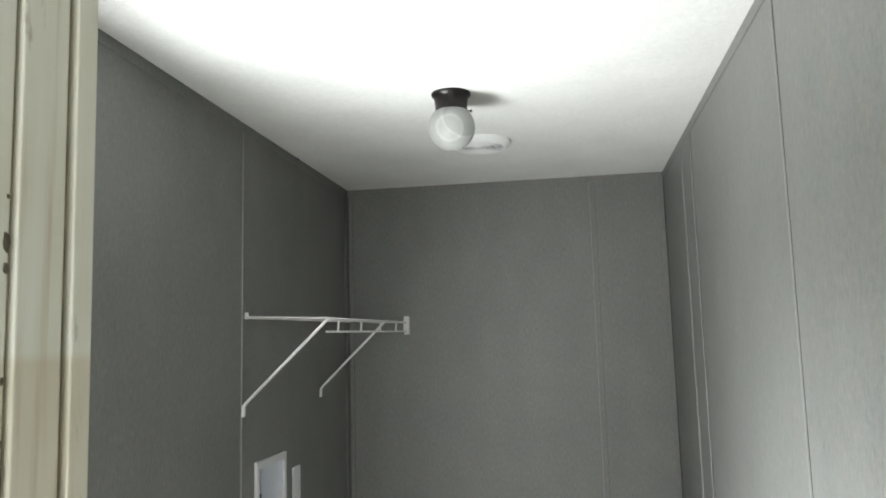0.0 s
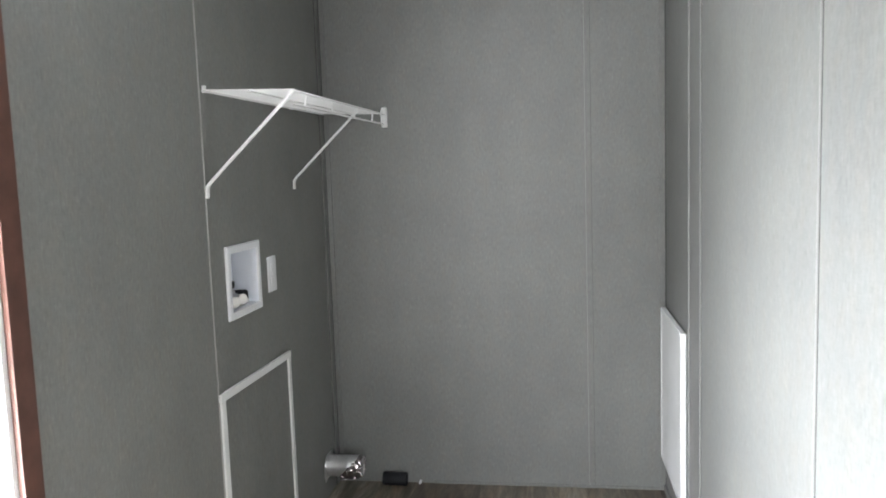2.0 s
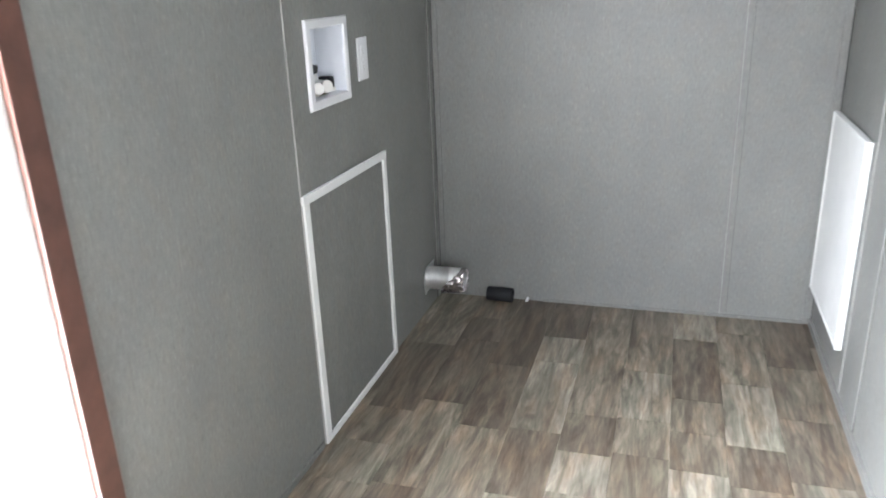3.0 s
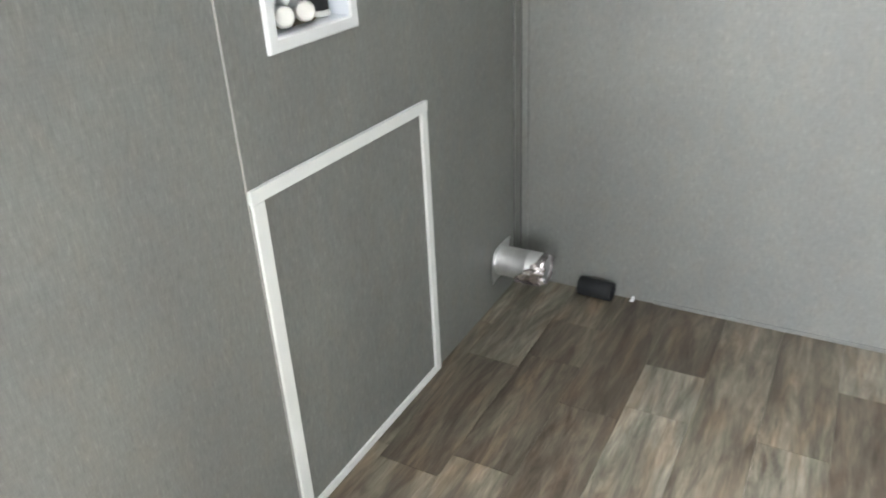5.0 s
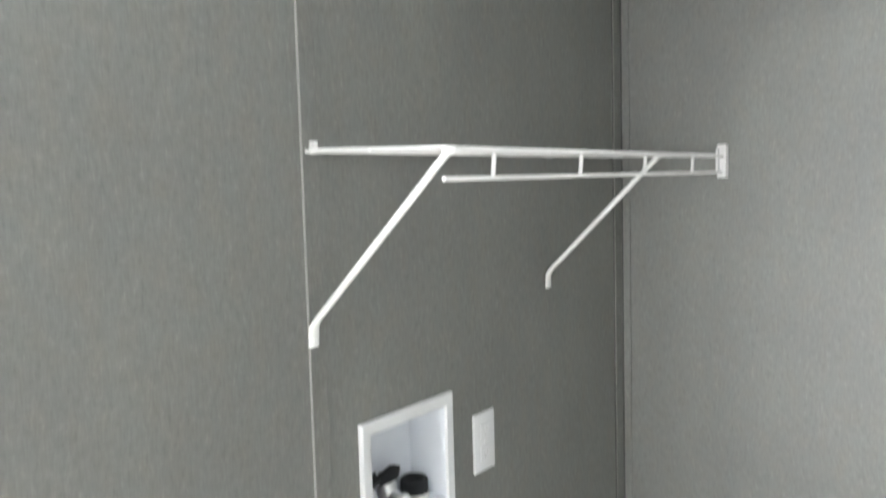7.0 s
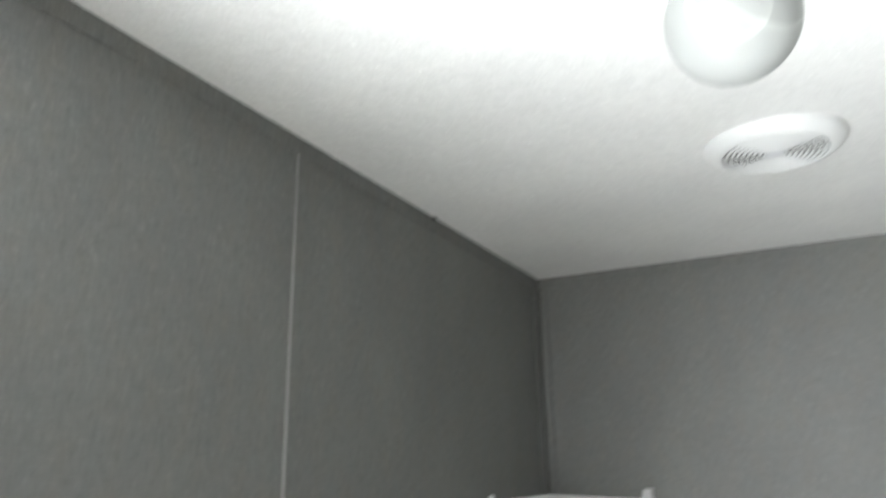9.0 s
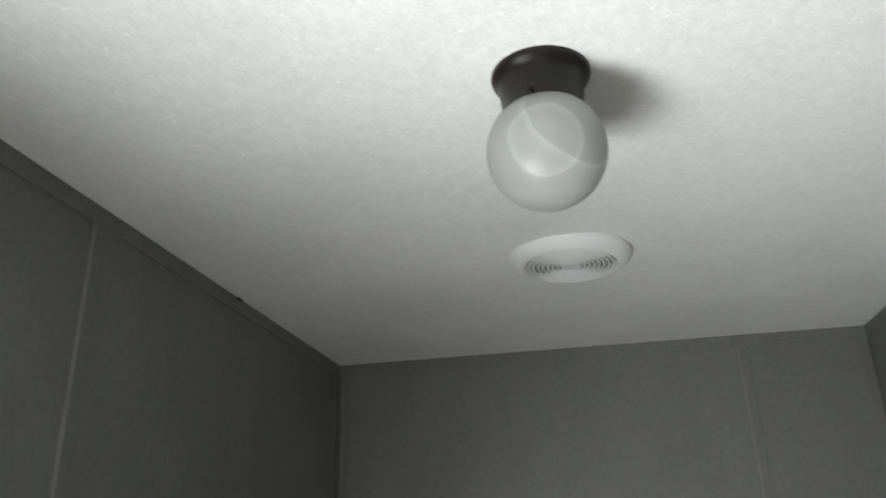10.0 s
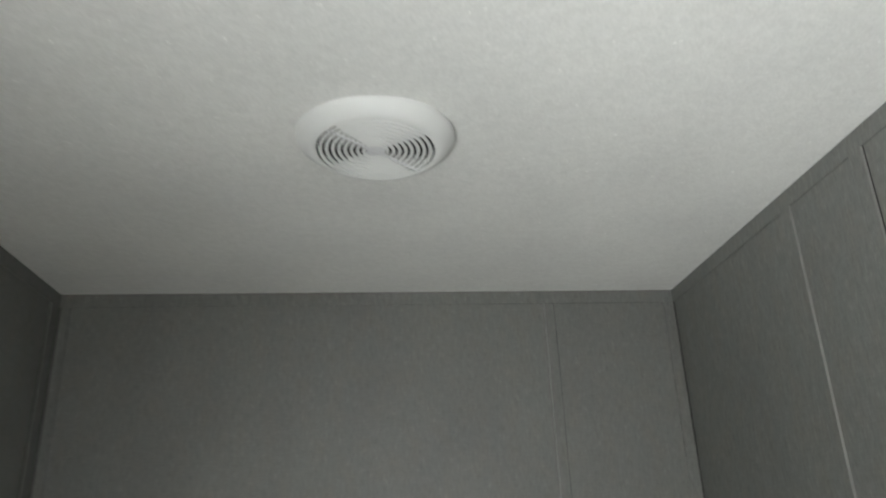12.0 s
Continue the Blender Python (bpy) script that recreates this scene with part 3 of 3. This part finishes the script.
# ---- access panel ----
def access_panel():
    ya, yb, zb, f = -1.226, -0.596, 0.796, 0.032
    ob = thing("access_panel", "grey wall access panel framed with white trim strips", "access panel", at=(0, (ya + yb) / 2, 0))
    inv = Matrix.Translation((0, -(ya + yb) / 2, 0))

    def add(name, body, mat, label="", bevel=0.002):
        bm = bmesh.new()
        box(bm, *body, bevel)
        bm.transform(inv)
        part(name, bm, mat, ob, label)

    add("panel", (0.0005, 0.004, ya + f - 0.004, yb - f + 0.004, 0.02, zb - f + 0.004), GREY, "grey linen-textured panel", 0.0)
    t = "white trim strip"
    add("trim_strip", (0.0002, 0.011, ya, ya + f, 0.001, zb - f + 0.006), WHITE_PAINT, t)
    add("trim_strip", (0.0002, 0.011, yb - 0.026, yb, 0.001, zb - f - 0.0005), WHITE_PAINT, t)
    head = bmesh.new()
    box(head, 0.0002, 0.012, ya - 0.002, yb + 0.002, zb - f, zb - 0.005, 0.002)
    for v in head.verts:
        v.co.z += 0.008 * (yb - v.co.y) / (yb - ya) - 0.001  # nailed on slightly out of level
    head.transform(inv)
    part("trim_strip", head, WHITE_PAINT, ob, t)
    add("trim_strip", (0.0002, 0.011, ya + f + 0.0005, yb - 0.0265, 0.001, 0.022), WHITE_PAINT, t)


access_panel()


# ---- white board on the right wall ----
def wall_board():
    ya, yb, za, zb = -0.56, -0.012, 0.165, 0.85
    ob = thing("wall_cover_board", "plain white cover board fixed low on grey wall", "cover board", at=(W, (ya + yb) / 2, za))
    inv = Matrix.Translation((-W, -(ya + yb) / 2, -za))
    bm = bmesh.new()
    box(bm, W - 0.022, W - 0.0045, ya + 0.004, yb - 0.004, za + 0.004, zb - 0.004, 0.003)
    bm.transform(inv)
    part("board", bm, WHITE_PAINT, ob)
    for body in ((W - 0.026, W - 0.0043, ya, ya + 0.014, za, zb), (W - 0.026, W - 0.0043, yb - 0.01, yb, za, zb),
                 (W - 0.0255, W - 0.0043, ya + 0.0145, yb - 0.0105, zb - 0.01, zb), (W - 0.0255, W - 0.0043, ya + 0.0145, yb - 0.0105, za, za + 0.01)):
        bm = bmesh.new()
        box(bm, *body, 0.0025)
        bm.transform(inv)
        part("edge_strip", bm, WHITE_PAINT, ob)


wall_board()


# ---- dryer duct ----
def dryer_duct():
    y, z = -0.164, 0.141
    ob = thing("dryer_duct", "short galvanised dryer duct with torn foil tape", "dryer duct", at=(0, y, z))
    # square mounting plate, not quite flat on the wall
    bm = bmesh.new()
    n, half_y, half_z = 10, 0.067, 0.057
    grid = []
    for i in range(n + 1):
        row = []
        for j in range(n + 1):
            u, v = -1 + 2 * i / n, -1 + 2 * j / n
            lift = 0.002 + 0.008 * max(0, -u * v) ** 2 + 0.004 * max(0, u * v) ** 3 + random.uniform(0, 0.0007)
            row.append(bm.verts.new((lift, u * half_y, v * half_z)))
        grid.append(row)
    for i in range(n):
        for j in range(n):
            bm.faces.new((grid[i][j], grid[i + 1][j], grid[i + 1][j + 1], grid[i][j + 1]))
    plate = part("wall_plate", bm, STEEL, ob, "bent square metal plate")
    m = plate.modifiers.new("thickness", "SOLIDIFY")
    m.thickness = 0.0012
    turn = Euler((0, radians(90), 0)).to_matrix().to_4x4()
    bm = bmesh.new()
    lathe(bm, [(0.0475, 0.002), (0.0475, 0.012), (0.049, 0.014), (0.0495, 0.018), (0.0488, 0.021), (0.0488, 0.1), (0.0494, 0.102), (0.0494, 0.106), (0.0488, 0.108),
               (0.0488, 0.158), (0.047, 0.158), (0.047, 0.003)], turn, 48)
    part("pipe", bm, STEEL, ob, smooth=True)
    # crumpled tape round the mouth, reaching further back underneath
    bm = bmesh.new()
    steps, sides = 14, 56
    rows = []
    for k in range(steps + 1):
        ring = []
        for i in range(sides):
            a = 2 * math.pi * i / sides
            low = 0.5 - 0.5 * math.sin(a + 0.45)
            start = 0.15 - 0.088 * low ** 1.6 + 0.012 * noise.noise(Vector((math.cos(a) * 4, math.sin(a) * 4, 3)))
            end = 0.168 + 0.012 * noise.noise(Vector((math.cos(a) * 5, math.sin(a) * 5, 8)))
            x = start + (end - start) * k / steps
            crease = noise.noise(Vector((math.cos(a) * 5, math.sin(a) * 5, x * 60))) + 0.6 * noise.noise(Vector((math.cos(a) * 13, math.sin(a) * 13, x * 130)))
            r = 0.0502 + max(-0.0006, 0.0055 * crease * (0.2 + low)) - (0.004 if k == steps else 0)
            ring.append(bm.verts.new((x, r * math.cos(a), r * math.sin(a))))
        rows.append(ring)
    for p, q in zip(rows, rows[1:]):
        for i in range(sides):
            bm.faces.new((p[i], p[(i + 1) % sides], q[(i + 1) % sides], q[i]))
    tape = part("foil_tape", bm, FOIL, ob, "crumpled shiny foil tape")
    m = tape.modifiers.new("thickness", "SOLIDIFY")
    m.thickness = 0.0005
    # loose flap hanging under the pipe
    bm = bmesh.new()
    grid = []
    for i in range(9):
        row = []
        for j in range(6):
            u, v = i / 8, j / 5
            row.append(bm.verts.new((0.065 + 0.085 * u, -0.03 + 0.05 * v + 0.006 * noise.noise(Vector((u * 6, v * 5, 1))),
                                     -0.052 - 0.010 * math.sin(3 * u) * v + 0.009 * noise.noise(Vector((u * 7, v * 6, 9))))))
        grid.append(row)
    for i in range(8):
        for j in range(5):
            bm.faces.new((grid[i][j], grid[i + 1][j], grid[i + 1][j + 1], grid[i][j + 1]))
    flap = part("foil_flap", bm, FOIL, ob, "torn hanging flap of foil tape")
    m = flap.modifiers.new("thickness", "SOLIDIFY")
    m.thickness = 0.0006


dryer_duct()


# ---- pipe stub and scrap on the floor ----
def pipe_stub():
    r = 0.031
    ob = thing("pipe_stub", "short black plastic pipe piece lying on floor", "pipe", at=(0.288, -0.036, 0))
    turn = Matrix.Translation((0, 0, r)) @ Euler((0, radians(90), radians(-3))).to_matrix().to_4x4()
    bm = bmesh.new()
    lathe(bm, [(0.025, -0.058), (0.0295, -0.058), (0.031, -0.056), (0.031, 0.053), (0.0295, 0.055), (0.025, 0.055), (0.025, 0.02), (0.0, 0.02)], turn, 28)
    part("pipe", bm, BLACK, ob, smooth=True)
    bm = bmesh.new()
    lathe(bm, [(0.0, -0.05), (0.0249, -0.05), (0.0249, -0.046), (0.0, -0.046)], turn, 28)
    part("plug", bm, BLACK, ob, "black plug in the end")


pipe_stub()

bm = bmesh.new()
box(bm, -0.005, 0.005, -0.003, 0.003, 0.0, 0.02, 0.0015)
for v in bm.verts:
    v.co += 0.003 * Vector((noise.noise(v.co * 90), noise.noise(v.co * 90 + Vector((5, 0, 0))), 0))
    v.co.x += 0.25 * v.co.z
scrap = tagged(part("plastic_scrap", bm, WHITE), "small white plastic scrap on floor at wall", "scrap")
scrap.location = (0.402, -0.018, 0)


# ---- wire shelf ----
def wire_shelf():
    top, front, y0, y1 = 1.752, 0.298, -1.226, -0.012
    ob = thing("wire_shelf", "white coated wire shelf with diagonal braces on wall", "shelf", at=(0, 0, top))
    inv = Matrix.Translation((0, 0, -top))

    def add(name, bm, label="", parent=ob, smooth=True):
        bm.transform(inv)
        if name != "end_bracket":
            for v in bm.verts:
                v.co.z += 0.011 * (v.co.y - y0) / (y1 - y0)
        return part(name, bm, WHITE_WIRE, parent, label, smooth)

    for x, z, ya in ((0.012, top - 0.004, y0), (0.155, top - 0.01, y0), (front, top - 0.017, y0), (front - 0.004, top - 0.058, y0 + 0.004)):
        bm = bmesh.new()
        rod(bm, (x, ya, z), (x, y1, z), 0.0036 if x > 0.2 else 0.003, 10)
        add("long_rod", bm)
    n = 47
    for i in range(n):
        y = y0 + 0.012 + (y1 - y0 - 0.02) * i / (n - 1)
        bm = bmesh.new()
        rod(bm, (0.006, y, top), (front + 0.001, y, top - 0.012), 0.0016, 6)
        add("cross_wire", bm)
    for y in (-1.098, -0.812, -0.52, -0.233):
        bm = bmesh.new()
        rod(bm, (front, y, top - 0.014), (front - 0.004, y, top - 0.06), 0.0038, 10)
        add("lip_wire", bm)
    for y_top, y in ((-1.207, -1.221), (-0.436, -0.439)):
        bm = bmesh.new()
        # flattened bar: hook at the front, slope, foot on the wall
        path = [(front + 0.004, top - 0.014), (front - 0.012, top - 0.024), (0.016, 1.468), (0.0065, 1.455), (0.006, 1.421)]
        wide, thick = 0.0065, 0.0045
        rows = []
        for k, (x, z) in enumerate(path):
            a = Vector(path[max(k - 1, 0)])
            b = Vector(path[min(k + 1, len(path) - 1)])
            d = (b - a).normalized()
            nrm = Vector((-d.y, d.x))
            w = wide * (1.55 if k >= 3 else 1)
            at = y + (y_top - y) * (z - 1.421) / (top - 1.435)
            rows.append([bm.verts.new((x + nrm.x * t, at + s * w, z + nrm.y * t)) for s, t in
                         ((-1, -thick * 0.5), (-0.6, -thick), (0.6, -thick), (1, -thick * 0.5), (1, thick * 0.5), (0.6, thick), (-0.6, thick), (-1, thick * 0.5))])
        for p, q in zip(rows, rows[1:]):
            for i in range(8):
                bm.faces.new((p[i], p[(i + 1) % 8], q[(i + 1) % 8], q[i]))
        bm.faces.new(rows[0])
        bm.faces.new(rows[-1])
        add("brace", bm, "diagonal white brace")
        bm = bmesh.new()
        rod(bm, (0.008, y, 1.432), (0.012, y, 1.432), 0.004, 10)
        add("screw", bm)
    for y in (-1.206, -0.43):
        bm = bmesh.new()
        box(bm, 0.0005, 0.015, y - 0.005, y + 0.005, top - 0.008, top + 0.014, 0.0025)
        add("wall_clip", bm, "white wall clip")
    bm = bmesh.new()
    za, zb = 1.69, 1.779
    box(bm, 0.283, 0.31, -0.009, -0.0005, za, zb, 0.002)
    box(bm, 0.283, 0.289, -0.024, -0.008, za + 0.012, zb - 0.012, 0.002)
    box(bm, 0.304, 0.31, -0.024, -0.008, za, zb, 0.002)
    box(bm, 0.287, 0.306, -0.024, -0.008, za, za + 0.008, 0.002)
    box(bm, 0.287, 0.306, -0.024, -0.008, zb - 0.008, zb, 0.002)
    add("end_bracket", bm, "white end bracket on the back wall")
    bm = bmesh.new()
    rod(bm, (0.2965, -0.0085, 1.765), (0.2965, -0.011, 1.765), 0.0035, 10)
    add("screw", bm)


wire_shelf()


# ---- ceiling lamp ----
def ceiling_lamp():
    top = H - sag(GLOBE_AT[0], GLOBE_AT[1])
    ob = thing("ceiling_light", "unlit white swirl-glass globe light with dark bronze base", "ceiling light", at=(GLOBE_AT[0], GLOBE_AT[1], top))
    bm = bmesh.new()
    lathe(bm, [(0.0, 0.003), (0.056, 0.003), (0.0582, 0.0), (0.0586, -0.004), (0.057, -0.008), (0.0525, -0.0115), (0.05, -0.018), (0.0485, -0.03),
               (0.047, -0.046), (0.048, -0.049), (0.048, -0.054), (0.046, -0.056), (0.04, -0.054), (0.0, -0.046)], sides=56)
    base = part("base", bm, BRONZE, ob, smooth=True)
    for a in (20, 140, 260):
        c, s = math.cos(radians(a)), math.sin(radians(a))
        bm = bmesh.new()
        rod(bm, (0.046 * c, 0.046 * s, -0.05), (0.06 * c, 0.06 * s, -0.05), 0.0022, 10)
        rod(bm, (0.058 * c, 0.058 * s, -0.05), (0.062 * c, 0.062 * s, -0.05), 0.0045, 12)
        part("thumb_screw", bm, BRONZE, base, smooth=True)
    bm = bmesh.new()
    r, c = GLOBE_R, GLOBE_AT[2] - top
    prof = [(0.036, -0.044), (0.036, c + math.sqrt(r * r - 0.036 ** 2))]
    a0 = math.acos(0.036 / r)
    for k in range(1, 25):
        a = a0 - (a0 + math.pi / 2) * k / 24
        prof.append((max(r * math.cos(a), 0.0002), c + r * math.sin(a)))
    lathe(bm, prof, sides=64)
    bmesh.ops.remove_doubles(bm, verts=bm.verts, dist=0.0003)
    part("globe", bm, GLOBE, ob, "frosted white swirl-glass globe", True)


ceiling_lamp()


# ---- exhaust fan ----
def exhaust_fan():
    ob = thing("ceiling_exhaust_vent", "round white ceiling exhaust fan grille with concentric slats", "exhaust fan", at=(0.769, -0.791, H - 0.0005 - sag(0.769, -0.791)))
    ob.rotation_euler = (radians(-0.5), radians(1.3), 0)
    # black ring painted in place of the rim's shadow on the ceiling
    bm = bmesh.new()
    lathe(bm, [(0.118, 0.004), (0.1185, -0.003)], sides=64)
    part("collar", bm, FAN_SHADE, ob, "black ring standing in for the shade behind the rim")
    bm = bmesh.new()
    lathe(bm, [(0.1195, -0.0005), (0.1228, -0.0012), (0.1235, -0.004), (0.121, -0.011), (0.111, -0.019), (0.106, -0.0235), (0.099, -0.0262), (0.0945, -0.0268), (0.0918, -0.026), (0.0915, -0.006)], sides=72)
    part("rim", bm, MATTE_WHITE, ob, "domed white rim", True)
    # flat black disc in place of the shade inside the fan
    bm = bmesh.new()
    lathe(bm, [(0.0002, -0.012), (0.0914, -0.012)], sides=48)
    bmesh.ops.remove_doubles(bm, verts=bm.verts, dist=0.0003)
    part("backing", bm, FAN_SHADE, ob, "flat black disc standing in for the shade inside the fan")
    # slats, with closed wedges and baffles behind some of them, the baffles greyed for shade
    for k in range(8):
        r = 0.0185 + 0.0095 * k
        bm = bmesh.new()
        lathe(bm, [(r + 0.0028, -0.0258), (r + 0.0022, -0.0268), (r - 0.0022, -0.0266), (r - 0.0028, -0.0258), (r - 0.0028, -0.0248), (r + 0.0028, -0.0248), (r + 0.0028, -0.0258)], sides=64)
        part("slat", bm, MATTE_WHITE, ob, smooth=True)
    shut = "closed white quarter of the grille"
    behind = "baffle behind the slats, coloured grey for shade"
    for a0, sweep, z, mat, name, label in ((22, 28, -0.0242, BAFFLE_SHADE, "baffle", behind), (202, 28, -0.0242, BAFFLE_SHADE, "baffle", behind),
                                           (50, 40, -0.0254, MATTE_WHITE, "blank", shut), (230, 40, -0.0254, MATTE_WHITE, "blank", shut),
                                           (90, 56, -0.0249, MATTE_WHITE, "blank", shut), (270, 56, -0.0249, MATTE_WHITE, "blank", shut)):
        bm = bmesh.new()
        turn = [radians(a0 + sweep * i / 16) for i in range(17)]
        rows = [[[bm.verts.new((r * math.cos(a), r * math.sin(a), z + dz)) for a in turn] for r in (0.012, 0.0912)] for dz in (0.0, 0.0006)]
        for p, q in rows:
            for i in range(16):
                bm.faces.new((p[i], p[i + 1], q[i + 1], q[i]))
        for k in (0, 1):
            for i in range(16):
                bm.faces.new((rows[0][k][i], rows[0][k][i + 1], rows[1][k][i + 1], rows[1][k][i]))
        for i in (0, 16):
            bm.faces.new((rows[0][0][i], rows[0][1][i], rows[1][1][i], rows[1][0][i]))
        part(name, bm, mat, ob, label)
    for a in (40,):
        c, s = math.cos(radians(a)), math.sin(radians(a))
        bm = bmesh.new()
        rod(bm, (-0.0915 * c, -0.0915 * s, -0.0262), (0.0915 * c, 0.0915 * s, -0.0262), 0.0019, 8)
        part("spoke", bm, WHITE, ob)
    bm = bmesh.new()
    lathe(bm, [(0.0, -0.0274), (0.0125, -0.0271), (0.0148, -0.0255), (0.0148, -0.012)], sides=32)
    bmesh.ops.remove_doubles(bm, verts=bm.verts, dist=0.0003)
    part("hub", bm, WHITE, ob, smooth=True)


exhaust_fan()


# ---- floor planks ----
def plank_mesh(w, l, tone, pool={}):
    key = (round(w, 4), round(l, 3), tone)
    if key not in pool:
        bm = bmesh.new()
        box(bm, 0.0001, w - 0.0001, 0.0001, l - 0.0001, -0.004, 0.0)
        for v in bm.verts:
            if v.co.z > -0.001:
                v.co.x += 0.0003 if v.co.x < w / 2 else -0.0003
                v.co.y += 0.0003 if v.co.y < l / 2 else -0.0003
        pool[key] = mesh_of("plank", bm, PLANKS[tone])
    return pool[key]


PITCH, X0 = 0.1632, 0.044
# first joints of the rows at the back wall, and the tones of their planks: dark, middle, light
known = {0: (-0.497, -0.98), 1: (-0.223, -0.43, -0.9), 2: (-0.6, -1.02), 3: (-0.335, -0.541, -1.0), 4: (-0.872, -1.084), 5: (-0.54, -0.86),
         6: (-0.25, -0.7), 7: (-0.16, -0.56, -0.94), 8: (-0.4, -0.75)}
tones = {0: (2, 0, 1), 1: (1, 0, 0), 2: (0, 0, 1), 3: (0, 2, 2), 4: (1, 0, 2), 5: (1, 2, 1), 6: (2, 0, 1), 7: (1, 1, 2, 0), 8: (0, 1)}
pick = random.Random(11)
for k in range(-1, 10):
    xa, xb = max(X0 + k * PITCH, 0.0), min(X0 + (k + 1) * PITCH, W)
    if xb - xa < 0.01:
        continue
    cuts = list(known.get(k, ()))
    y = cuts[-1] if cuts else -pick.uniform(0.1, 0.6)
    if not cuts:
        cuts.append(y)
    while y > Y0 - 0.1:
        y -= pick.choice((0.2, 0.33, 0.46, 0.61))
        cuts.append(y)
    hi = 0.0
    for i, c in enumerate(cuts):
        c = max(c, Y0 - 0.15)
        seq = tones.get(k, ())
        tone = seq[i] if i < len(seq) else pick.choice((0, 1, 1, 2))
        if hi - c > 0.02:
            p = new("plank", plank_mesh(xb - xa, hi - c, tone))
            p.location = (xa, c, 0)
            p.parent = floor
        hi = c
# planks of the room behind, too far back to tell apart
bm = bmesh.new()
for k in range(-8, 18):
    y = Y0 - 0.15
    while y > -6.5:
        l = pick.choice((0.33, 0.46, 0.61))
        xa = X0 + k * PITCH
        if xa > -1.0 and xa + PITCH < 2.8:
            box(bm, xa, xa + PITCH - 0.001, y - l + 0.001, y, -0.004, 0)
        y -= l
tagged(part("planking", bm, PLANKS[1], floor), "wood-look planks in the room behind", kind="stuff")
